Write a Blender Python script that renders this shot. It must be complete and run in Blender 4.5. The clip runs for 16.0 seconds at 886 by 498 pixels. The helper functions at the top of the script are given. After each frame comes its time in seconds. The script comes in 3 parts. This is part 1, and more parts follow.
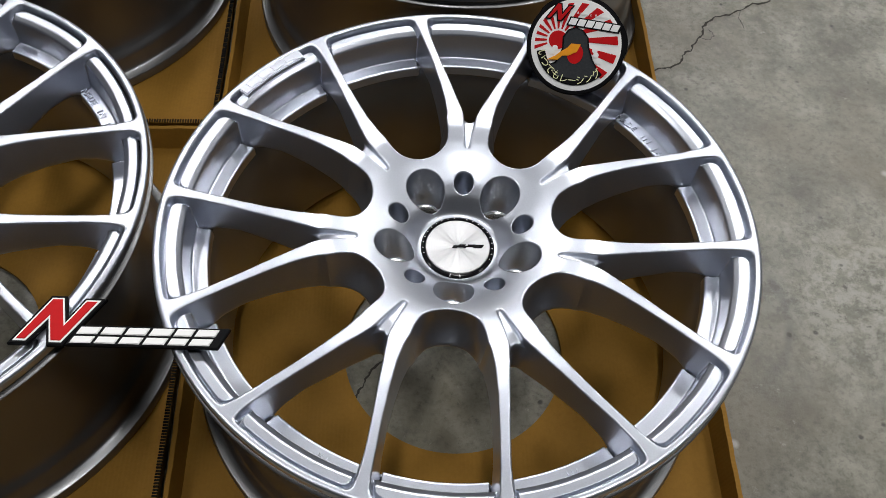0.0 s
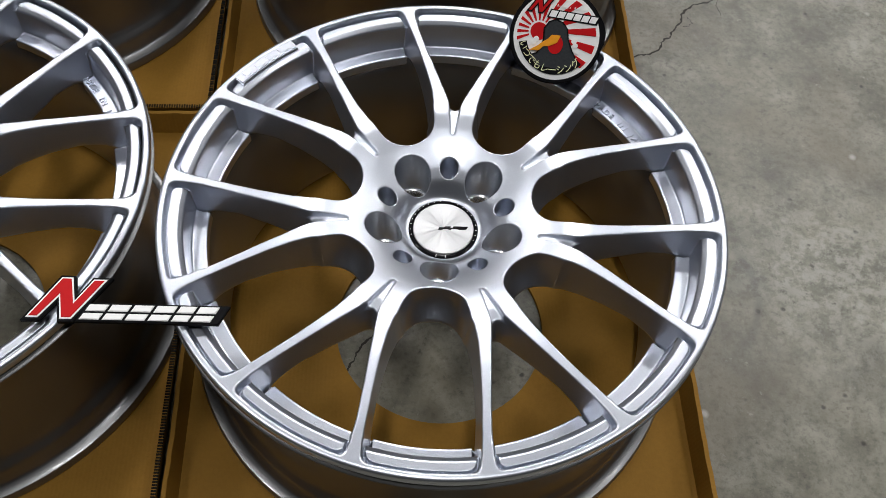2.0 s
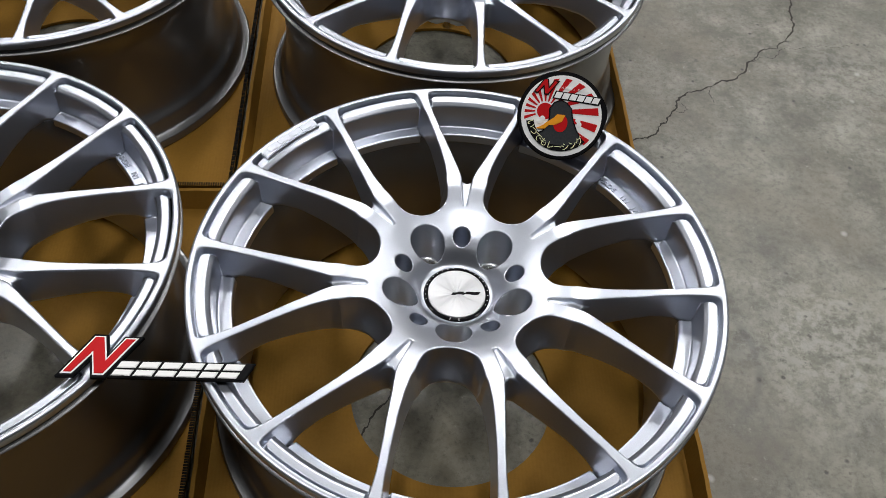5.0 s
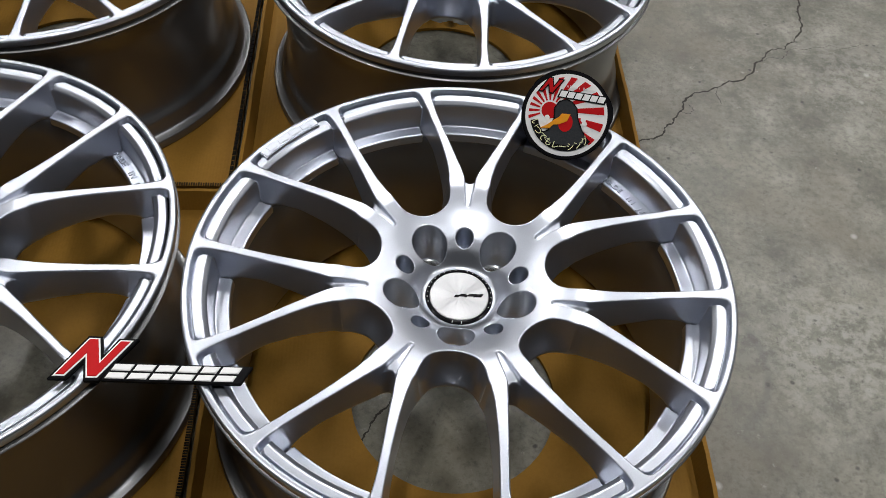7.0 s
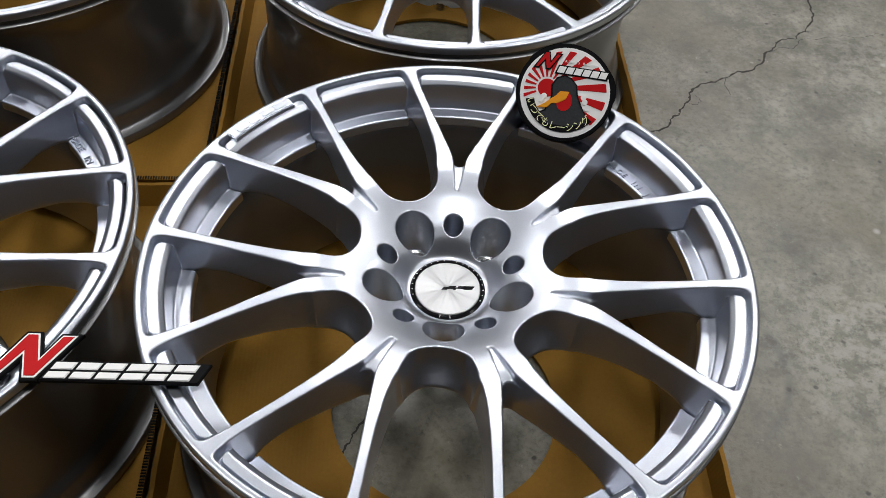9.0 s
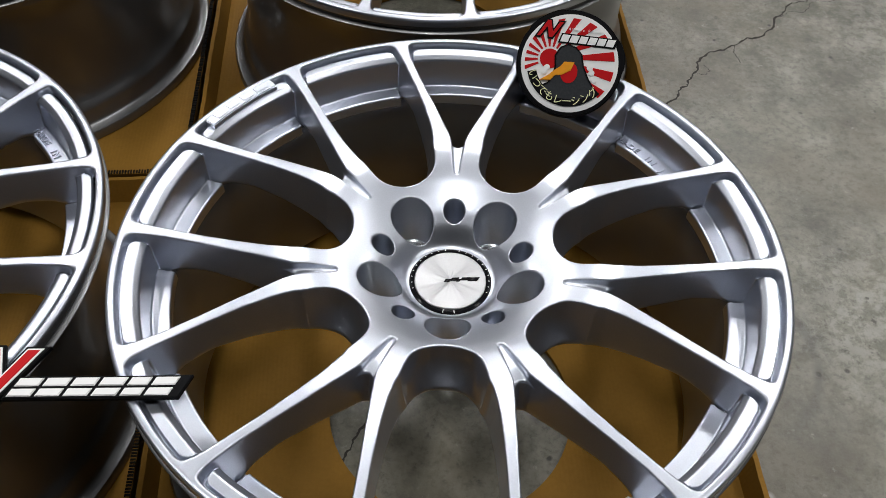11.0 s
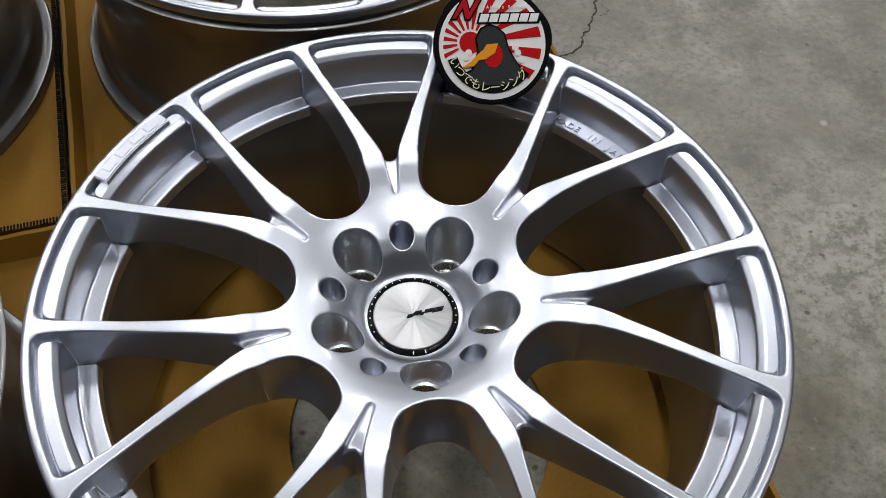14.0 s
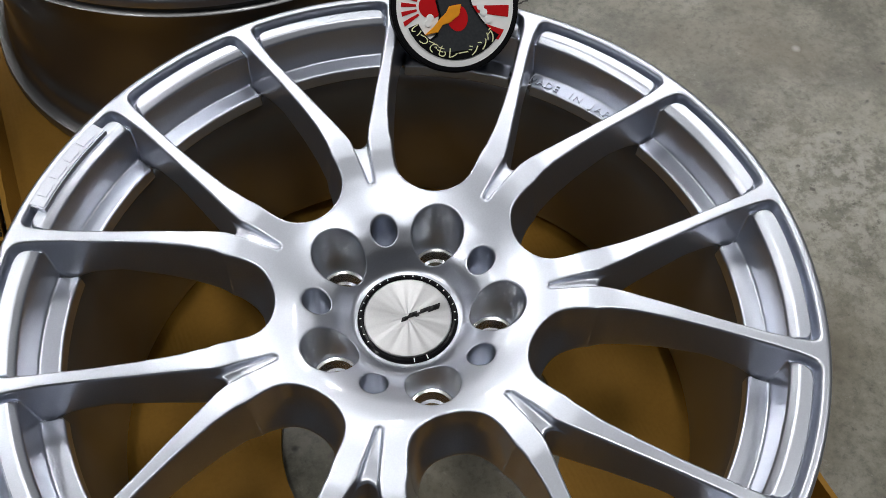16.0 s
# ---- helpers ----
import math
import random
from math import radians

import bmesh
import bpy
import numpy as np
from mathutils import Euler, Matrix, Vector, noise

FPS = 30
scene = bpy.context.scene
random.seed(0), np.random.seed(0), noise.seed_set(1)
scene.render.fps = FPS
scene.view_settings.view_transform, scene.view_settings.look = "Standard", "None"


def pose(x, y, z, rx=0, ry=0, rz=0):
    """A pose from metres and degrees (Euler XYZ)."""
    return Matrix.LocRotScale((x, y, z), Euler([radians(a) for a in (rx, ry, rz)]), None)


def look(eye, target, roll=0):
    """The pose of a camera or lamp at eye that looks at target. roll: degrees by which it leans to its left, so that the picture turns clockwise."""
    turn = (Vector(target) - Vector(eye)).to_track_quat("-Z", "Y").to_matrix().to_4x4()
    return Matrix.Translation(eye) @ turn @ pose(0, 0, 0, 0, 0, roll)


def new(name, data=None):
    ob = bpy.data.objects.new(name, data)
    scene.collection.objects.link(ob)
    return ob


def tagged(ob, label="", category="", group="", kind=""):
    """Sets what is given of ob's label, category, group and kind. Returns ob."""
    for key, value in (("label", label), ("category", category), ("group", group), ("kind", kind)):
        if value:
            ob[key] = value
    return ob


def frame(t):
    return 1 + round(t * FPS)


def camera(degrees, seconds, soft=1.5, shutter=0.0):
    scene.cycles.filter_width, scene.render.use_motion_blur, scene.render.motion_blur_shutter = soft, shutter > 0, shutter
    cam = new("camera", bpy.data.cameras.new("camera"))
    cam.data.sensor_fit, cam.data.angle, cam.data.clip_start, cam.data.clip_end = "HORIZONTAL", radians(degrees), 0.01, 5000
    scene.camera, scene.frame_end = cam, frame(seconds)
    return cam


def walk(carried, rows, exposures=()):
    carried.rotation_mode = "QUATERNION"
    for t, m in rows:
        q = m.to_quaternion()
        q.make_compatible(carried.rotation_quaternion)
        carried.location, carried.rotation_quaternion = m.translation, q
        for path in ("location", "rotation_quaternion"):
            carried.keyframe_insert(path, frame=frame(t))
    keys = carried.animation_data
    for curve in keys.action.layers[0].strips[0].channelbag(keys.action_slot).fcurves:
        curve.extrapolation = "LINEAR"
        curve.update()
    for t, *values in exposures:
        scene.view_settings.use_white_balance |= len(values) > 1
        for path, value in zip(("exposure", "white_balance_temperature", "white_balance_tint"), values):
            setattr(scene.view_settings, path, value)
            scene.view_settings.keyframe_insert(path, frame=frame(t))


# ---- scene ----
cam = camera(51.7, 16.0, soft=0.6)
PATH = [
    (0, (0.002, -0.453, 0.863), (-0.027, 0.662, -0.797), 4.3),
    (0.5, (-0.005, -0.441, 0.877), (-0.037, 0.674, -0.784), 4.1),
    (1, (-0.004, -0.439, 0.878), (-0.03, 0.658, -0.794), 4.3),
    (1.5, (0.005, -0.451, 0.884), (-0.009, 0.618, -0.806), 4.8),
    (2, (0.005, -0.476, 0.906), (0.004, 0.599, -0.781), 5.5),
    (2.5, (0.002, -0.496, 0.917), (0.007, 0.598, -0.757), 5.6),
    (3, (-0.002, -0.509, 0.926), (-0.003, 0.636, -0.714), 5.3),
    (3.5, (-0.009, -0.523, 0.927), (-0.018, 0.67, -0.679), 5.0),
    (4, (-0.008, -0.527, 0.926), (-0.02, 0.697, -0.656), 5.0),
    (6.5, (-0.008, -0.522, 0.913), (-0.029, 0.73, -0.647), 4.9),
    (7, (-0.006, -0.517, 0.907), (-0.031, 0.735, -0.652), 4.8),
    (7.5, (-0.006, -0.517, 0.893), (-0.032, 0.742, -0.661), 4.8),
    (8, (-0.001, -0.505, 0.848), (-0.03, 0.765, -0.697), 4.8),
    (8.5, (0.006, -0.496, 0.833), (-0.023, 0.783, -0.704), 4.4),
    (9, (0.009, -0.487, 0.817), (-0.024, 0.809, -0.705), 4.2),
    (9.2, (0.01, -0.485, 0.814), (-0.022, 0.816, -0.704), 4.0),
    (11.5, (0.0, -0.412, 0.762), (-0.008, 0.843, -0.795), 1.5),
    (12, (-0.021, -0.377, 0.762), (0.034, 0.853, -0.814), 1.8),
    (12.5, (-0.03, -0.36, 0.758), (0.104, 0.838, -0.837), 3.5),
    (13, (-0.033, -0.347, 0.754), (0.147, 0.827, -0.855), 3.7),
    (13.5, (-0.036, -0.337, 0.753), (0.174, 0.813, -0.87), 3.0),
    (14, (-0.05, -0.332, 0.752), (0.192, 0.799, -0.88), 3.3),
    (14.5, (-0.064, -0.313, 0.752), (0.202, 0.809, -0.882), 2.5),
    (15, (-0.063, -0.283, 0.736), (0.243, 0.82, -0.904), 0.8),
    (15.5, (-0.065, -0.271, 0.725), (0.263, 0.78, -0.944), 1.2),
    (16, (-0.065, -0.268, 0.716), (0.271, 0.746, -0.974), 1.9),
]
EXPOSURES = [(0, 0.18), (8, 0.14), (13, 0.10), (16, 0.10)]
WHEEL_TURN = 0.1
OTHERS = [((-0.527, -0.022), -1.8), ((-0.040, 0.547), -1.1), ((-0.594, 0.514), 4.0)]
walk(cam, [(t, look(eye, target, roll)) for t, eye, target, roll in PATH], EXPOSURES)

# ---- world and light: a warehouse with ceiling panel lights ----
CEILING = 4.6
world = bpy.data.worlds.new("world")
scene.world = world
world.use_nodes = True
world.node_tree.nodes["Background"].inputs[0].default_value = (0.5, 0.55, 0.6, 1)
world.node_tree.nodes["Background"].inputs[1].default_value = 0.02
PANELS = [(x, y, 0.22, 0.9) for y in (-0.6, 2.8, 5.0, 7.2) for x in (-4.5, -2.3, -0.1, 2.1, 4.3)]
PANEL_WATTS = 33

# ---- helpers for building ----
WC = Vector((0.003, 0.0055, 0.0))          # centre of the wheel in front


def mesh_of(name, bm, material, smooth=30):
    me = bpy.data.meshes.new(name)
    bm.normal_update()
    bm.to_mesh(me)
    bm.free()
    if material:
        me.materials.append(material)
    if smooth:
        me.shade_smooth()
        me.set_sharp_from_angle(angle=radians(smooth))
    return me


def part(name, bm, material, parent=None, label="", smooth=30):
    me = bm if isinstance(bm, bpy.types.Mesh) else mesh_of(name, bm, material, smooth)
    ob = new(name, me)
    if parent:
        ob.parent = parent
    if label:
        ob["label"] = label
    return ob


def thing(name, label, category, group="", kind=""):
    return tagged(new(name), label, category, group, kind)


def add_box(bm, lo, hi, bevel=0.0, m=None, segments=2):
    geom = bmesh.ops.create_cube(bm, size=1.0)["verts"]
    for v in geom:
        v.co = Vector([lo[i] + (v.co[i] + 0.5) * (hi[i] - lo[i]) for i in range(3)])
    if bevel:
        edges = list({e for v in geom for e in v.link_edges})
        got = bmesh.ops.bevel(bm, geom=edges, offset=bevel, segments=segments, affect="EDGES", profile=0.5)
        geom = list({v for f in got["faces"] for v in f.verts} | {v for v in geom if v.is_valid})
    if m is not None:
        bmesh.ops.transform(bm, matrix=m, verts=geom)
    return geom


def lathe(profile, count=160, closed=False):
    """A bmesh turned round z from (r, z) points."""
    bm = bmesh.new()
    rings = []
    for r, z in profile:
        rings.append([bm.verts.new((r * math.cos(a), r * math.sin(a), z))
                      for a in (2 * math.pi * i / count for i in range(count))])
    pairs = list(zip(rings, rings[1:])) + ([(rings[-1], rings[0])] if closed else [])
    for a, b in pairs:
        for i in range(count):
            j = (i + 1) % count
            bm.faces.new((a[i], a[j], b[j], b[i]))
    return bm


def prism(outline, z0, z1, bevel=0.0):
    """A bmesh of a flat outline (x, y points) raised from z0 to z1."""
    bm = bmesh.new()
    top = bm.faces.new([bm.verts.new((x, y, z0)) for x, y in outline])
    got = bmesh.ops.extrude_face_region(bm, geom=[top])
    up = [g for g in got["geom"] if isinstance(g, bmesh.types.BMVert)]
    bmesh.ops.translate(bm, vec=(0, 0, z1 - z0), verts=up)
    bmesh.ops.recalc_face_normals(bm, faces=bm.faces)
    if bevel:
        edges = [e for e in bm.edges if all(abs(v.co.z - z1) < 1e-6 for v in e.verts)]
        bmesh.ops.bevel(bm, geom=edges, offset=bevel, segments=2, affect="EDGES")
    return bm


def text_mesh(name, body, size, depth, material):
    cu = bpy.data.curves.new(name, "FONT")
    cu.body, cu.size, cu.extrude = body, size, depth
    cu.align_x, cu.align_y = "CENTER", "CENTER"
    ob = bpy.data.objects.new(name, cu)
    scene.collection.objects.link(ob)
    bpy.context.view_layer.update()
    me = bpy.data.meshes.new_from_object(ob.evaluated_get(bpy.context.evaluated_depsgraph_get()))
    bpy.data.objects.remove(ob)
    me.name = name
    me.materials.clear()
    me.materials.append(material)
    return me


# ---- materials ----
class Nodes:
    def __init__(self, name):
        self.mat = bpy.data.materials.new(name)
        self.mat.use_nodes = True
        self.tree = self.mat.node_tree
        self.bsdf = self.tree.nodes["Principled BSDF"]
        self.coord = self.tree.nodes.new("ShaderNodeTexCoord")

    def add(self, kind, **values):
        n = self.tree.nodes.new(kind)
        for k, v in values.items():
            if k in n.inputs:
                n.inputs[k].default_value = v
        return n

    def link(self, a, b):
        self.tree.links.new(a, b)

    def noise(self, scale, detail=4.0, rough=0.55, space="Object"):
        n = self.add("ShaderNodeTexNoise", Scale=scale, Detail=detail, Roughness=rough)
        self.link(self.coord.outputs[space], n.inputs["Vector"])
        return n.outputs["Fac"]

    def ramp(self, fac, stops):
        n = self.add("ShaderNodeValToRGB")
        el = n.color_ramp.elements
        while len(el) < len(stops):
            el.new(0.5)
        for e, (p, c) in zip(el, stops):
            e.position = p
            e.color = (*c, 1) if not isinstance(c, (int, float)) else (c, c, c, 1)
        self.link(fac, n.inputs[0])
        return n.outputs[0]

    def mix(self, fac, a, b, blend="MIX"):
        n = self.add("ShaderNodeMix")
        n.data_type, n.blend_type = "RGBA", blend
        for v, i in ((fac, 0), (a, 6), (b, 7)):
            if isinstance(v, bpy.types.NodeSocket):
                self.link(v, n.inputs[i])
            else:
                n.inputs[i].default_value = v if i == 0 else (*v, 1)
        return n.outputs[2]

    def maths(self, op, a, b=0.0):
        n = self.add("ShaderNodeMath")
        n.operation = op
        for v, i in ((a, 0), (b, 1)):
            if isinstance(v, bpy.types.NodeSocket):
                self.link(v, n.inputs[i])
            else:
                n.inputs[i].default_value = v
        return n.outputs[0]

    def bump(self, height, strength, distance):
        n = self.add("ShaderNodeBump", Strength=strength, Distance=distance)
        self.link(height, n.inputs["Height"])
        self.link(n.outputs[0], self.bsdf.inputs["Normal"])
        return n

    def set(self, **values):
        for k, v in values.items():
            k = k.replace("_", " ")
            if isinstance(v, bpy.types.NodeSocket):
                self.link(v, self.bsdf.inputs[k])
            else:
                self.bsdf.inputs[k].default_value = v if not isinstance(v, tuple) else (*v, 1)
        return self.mat


def silver_paint(name, tone=1.06, rough=0.32):
    n = Nodes(name)
    flake = n.noise(900.0, 2.0)
    cloud = n.noise(7.0, 4.0)
    col = n.mix(n.ramp(flake, [(0.35, 0.0), (0.65, 1.0)]), (0.530 * tone, 0.558 * tone, 0.632 * tone), (0.565 * tone, 0.594 * tone, 0.672 * tone))
    col = n.mix(n.maths("MULTIPLY", n.ramp(cloud, [(0.4, 0.0), (0.7, 1.0)]), 0.35), col, (0.48 * tone, 0.50 * tone, 0.53 * tone))
    n.bump(flake, 0.02, 0.0003)
    r = n.maths("ADD", n.maths("MULTIPLY", cloud, 0.10), rough - 0.05)
    return n.set(Base_Color=col, Metallic=0.96, Roughness=r, Coat_Weight=0.7, Coat_Roughness=0.03)


def shaded_barrel_paint():
    n = Nodes("silver paint darkened for barrel shade")
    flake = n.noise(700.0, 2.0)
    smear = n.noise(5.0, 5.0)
    # same silver as the face; the barrel's shade is put into this darker base
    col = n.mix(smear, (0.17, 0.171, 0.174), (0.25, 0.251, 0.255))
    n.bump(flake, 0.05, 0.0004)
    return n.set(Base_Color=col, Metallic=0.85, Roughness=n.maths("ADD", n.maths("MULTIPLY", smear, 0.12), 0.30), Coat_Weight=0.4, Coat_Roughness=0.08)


def machined_metal():
    n = Nodes("machined aluminium")
    s = n.noise(300.0, 2.0)
    return n.set(Base_Color=n.mix(s, (0.75, 0.75, 0.74), (0.86, 0.86, 0.85)), Metallic=1.0, Roughness=0.22)


def spun_metal():
    n = Nodes("spun aluminium")
    fine = n.noise(900.0, 2.0)
    sep = n.add("ShaderNodeSeparateXYZ")
    n.link(n.coord.outputs["Object"], sep.inputs[0])
    turn = n.maths("ARCTAN2", sep.outputs[1], sep.outputs[0])
    fans = n.maths("ADD", n.maths("SINE", n.maths("MULTIPLY", turn, 9.0)), n.maths("MULTIPLY", n.maths("SINE", n.maths("MULTIPLY", turn, 23.0)), 0.3))
    n.bump(fans, 0.45, 0.0006)
    tan = n.add("ShaderNodeTangent")
    tan.direction_type, tan.axis = "RADIAL", "Z"
    n.link(tan.outputs[0], n.bsdf.inputs["Tangent"])
    return n.set(Base_Color=n.mix(fine, (0.40, 0.40, 0.41), (0.48, 0.48, 0.49)), Metallic=1.0, Roughness=0.4, Anisotropic=0.8)


def plain(name, colour, rough=0.5, spread=0.12, scale=120.0, metallic=0.0, bump=0.15, gloss=0.5):
    n = Nodes(name)
    s = n.noise(scale, 4.0)
    lo = tuple(c * (1 - spread) for c in colour)
    hi = tuple(min(1.0, c * (1 + spread)) for c in colour)
    n.bump(s, bump, 0.0005)
    return n.set(Base_Color=n.mix(s, lo, hi), Roughness=n.maths("ADD", n.maths("MULTIPLY", s, 0.2), rough - 0.1), Metallic=metallic, Specular_IOR_Level=gloss)


def cardboard():
    n = Nodes("kraft cardboard")
    big = n.noise(6.0, 4.0)
    fibre = n.noise(260.0, 4.0, 0.7)
    wave = n.add("ShaderNodeTexWave", Scale=75.0, Distortion=0.4)
    n.link(n.coord.outputs["Object"], wave.inputs["Vector"])
    col = n.mix(big, (0.235, 0.119, 0.016), (0.335, 0.171, 0.027))
    col = n.mix(n.maths("MULTIPLY", n.ramp(fibre, [(0.4, 0.0), (0.75, 1.0)]), 0.3), col, (0.180, 0.091, 0.013))
    h = n.maths("ADD", n.maths("MULTIPLY", wave.outputs["Fac"], 0.4), fibre)
    n.bump(h, 0.18, 0.0008)
    return n.set(Base_Color=col, Roughness=0.65, Specular_IOR_Level=0.15)


def wear_spot(n, at, radius):
    """A ragged round area on the floor, 1 at its middle."""
    gap = n.add("ShaderNodeVectorMath")
    gap.operation = "DISTANCE"
    n.link(n.coord.outputs["Object"], gap.inputs[0])
    gap.inputs[1].default_value = (*at, 0)
    ragged = n.maths("ADD", gap.outputs["Value"], n.maths("MULTIPLY", n.maths("SUBTRACT", n.noise(11.0, 5.0, 0.7), 0.5), 0.9 * radius))
    return n.ramp(n.maths("DIVIDE", ragged, radius), [(0.25, 1.0), (1.0, 0.0)])


def concrete():
    n = Nodes("worn concrete")
    big = n.noise(2.3, 6.0, 0.6)
    mid = n.noise(13.0, 8.0, 0.68)
    fine = n.noise(120.0, 6.0, 0.72)
    col = n.mix(n.ramp(big, [(0.36, 0.0), (0.64, 1.0)]), (0.122, 0.118, 0.090), (0.235, 0.229, 0.188))
    col = n.mix(n.maths("MULTIPLY", n.ramp(mid, [(0.46, 0.0), (0.66, 1.0)]), 0.75), col, (0.350, 0.342, 0.293))
    col = n.mix(n.maths("MULTIPLY", n.ramp(mid, [(0.30, 1.0), (0.47, 0.0)]), 0.7), col, (0.078, 0.073, 0.058))
    col = n.mix(n.maths("MULTIPLY", n.ramp(fine, [(0.34, 1.0), (0.52, 0.0)]), 0.6), col, (0.070, 0.066, 0.055))
    col = n.mix(n.maths("MULTIPLY", n.ramp(fine, [(0.58, 0.0), (0.72, 1.0)]), 0.5), col, (0.36, 0.35, 0.315))
    col = n.mix(n.maths("MULTIPLY", n.ramp(n.noise(4.6, 6.0, 0.65), [(0.47, 0.0), (0.66, 1.0)]), 0.55), col, (0.150, 0.126, 0.085))
    flecks = n.noise(62.0, 5.0, 0.75)
    patch = n.ramp(n.noise(7.0, 3.0), [(0.42, 0.15), (0.60, 1.0)])
    fleck = n.maths("MULTIPLY", n.ramp(flecks, [(0.30, 1.0), (0.40, 0.0)]), patch)
    col = n.mix(n.maths("MULTIPLY", fleck, 0.8), col, (0.055, 0.050, 0.038))
    col = n.mix(n.maths("MULTIPLY", n.ramp(flecks, [(0.63, 0.0), (0.72, 1.0)]), 0.6), col, (0.42, 0.41, 0.37))
    pits = n.add("ShaderNodeTexVoronoi", Scale=42.0)
    n.link(n.coord.outputs["Object"], pits.inputs["Vector"])
    keep = n.ramp(n.noise(23.0, 2.0), [(0.54, 0.0), (0.58, 1.0)])
    pit = n.maths("MULTIPLY", n.ramp(pits.outputs["Distance"], [(0.07, 1.0), (0.16, 0.0)]), keep)
    col = n.mix(n.maths("MULTIPLY", pit, 0.85), col, (0.030, 0.028, 0.025))
    chips = n.add("ShaderNodeTexVoronoi", Scale=27.0)
    n.link(n.coord.outputs["Object"], chips.inputs["Vector"])
    pale = n.maths("MULTIPLY", n.ramp(chips.outputs["Distance"], [(0.08, 1.0), (0.17, 0.0)]), n.ramp(n.noise(9.0, 3.0), [(0.60, 0.0), (0.64, 1.0)]))
    col = n.mix(n.maths("MULTIPLY", pale, 0.7), col, (0.48, 0.47, 0.44))
    worn = n.maths("MAXIMUM", wear_spot(n, (0.47, 0.12), 0.17), n.maths("MULTIPLY", wear_spot(n, (0.60, 0.62), 0.16), 0.6))
    col = n.mix(n.maths("MULTIPLY", n.maths("MULTIPLY", worn, n.ramp(n.noise(48.0, 6.0, 0.75), [(0.44, 0.0), (0.56, 1.0)])), 0.55), col, (0.46, 0.45, 0.41))
    col = n.mix(n.maths("MULTIPLY", n.maths("MULTIPLY", worn, n.ramp(n.noise(75.0, 5.0, 0.7), [(0.33, 1.0), (0.41, 0.0)])), 0.85), col, (0.045, 0.04, 0.03))
    arc = n.add("ShaderNodeVectorMath")
    arc.operation = "DISTANCE"
    n.link(n.coord.outputs["Object"], arc.inputs[0])
    arc.inputs[1].default_value = (0.272, 0.075, 0)
    rub = n.ramp(n.maths("MULTIPLY", n.maths("ABSOLUTE", n.maths("SUBTRACT", arc.outputs["Value"], 0.102)), 100.0), [(0.15, 1.0), (0.75, 0.0)])
    rub = n.maths("MULTIPLY", rub, n.maths("MULTIPLY", wear_spot(n, (0.36, 0.09), 0.12), n.ramp(n.noise(30.0, 4.0), [(0.35, 0.2), (0.6, 1.0)])))
    col = n.mix(n.maths("MULTIPLY", rub, 0.6), col, (0.060, 0.056, 0.046))
    h = n.maths("SUBTRACT", n.maths("ADD", n.maths("MULTIPLY", fine, 0.6), mid), pit)
    n.bump(h, 0.30, 0.0014)
    col = n.mix(1.0, col, (0.85, 0.835, 0.80), "MULTIPLY")
    return n.set(Base_Color=col, Roughness=n.maths("ADD", n.maths("MULTIPLY", mid, 0.35), 0.17))


SILVER = silver_paint("silver wheel paint")
BARREL_SHADED = shaded_barrel_paint()
MACHINED = machined_metal()
SPUN = spun_metal()
CARD = cardboard()
# near-black edge colour stands in for shade in the gaps between trays
CARD_GAP_SHADE = plain("cardboard edge blackened for gap shade", (0.010, 0.009, 0.008), 0.8, 0.4, 400.0, gloss=0.1)
CONCRETE = concrete()
CRACK = plain("dirt in the crack", (0.03, 0.026, 0.02), 0.9, 0.4, 300.0)
BLACK = plain("black rubber", (0.006, 0.006, 0.007), 0.55, 0.2, 300.0, gloss=0.06)
GLOSS_BLACK = plain("gloss black plastic", (0.006, 0.006, 0.007), 0.14, 0.2, 60.0, bump=0.02, gloss=0.12)
RED = plain("red rubber", (0.52, 0.008, 0.011), 0.5, 0.1, 200.0, gloss=0.12)
WHITE = plain("white rubber", (0.90, 0.90, 0.89), 0.5, 0.03, 200.0, gloss=0.2)
GREY = plain("dark grey rubber", (0.035, 0.038, 0.042), 0.55, 0.4, 500.0, gloss=0.12)
ORANGE = plain("orange rubber", (0.85, 0.34, 0.02), 0.5, 0.15, 150.0, gloss=0.15)
LIME = plain("pale yellow rubber", (0.82, 0.82, 0.50), 0.5, 0.05, 200.0, gloss=0.15)
WALL = plain("painted block wall", (0.07, 0.07, 0.075), 0.7, 0.2, 3.0)
CEIL = plain("painted steel deck", (0.22, 0.22, 0.225), 0.7, 0.15, 2.0)
FIXTURE = plain("white enamel", (0.75, 0.75, 0.75), 0.4, 0.05, 20.0)

# ---- the wheel's cast face, as a field that is negative inside the metal ----
TOP = 0.222                               # height of the wheel lying on its back
RIM = 0.2587
PITCH = 2 * math.pi / 7
RS = np.linspace(0, 0.3, 601)


def profile_curve(points, blur):
    y = np.interp(RS, [p[0] for p in points], [p[1] for p in points])
    w = np.hanning(2 * blur + 1)
    return np.convolve(np.pad(y, blur, mode="edge"), w / w.sum(), mode="valid")


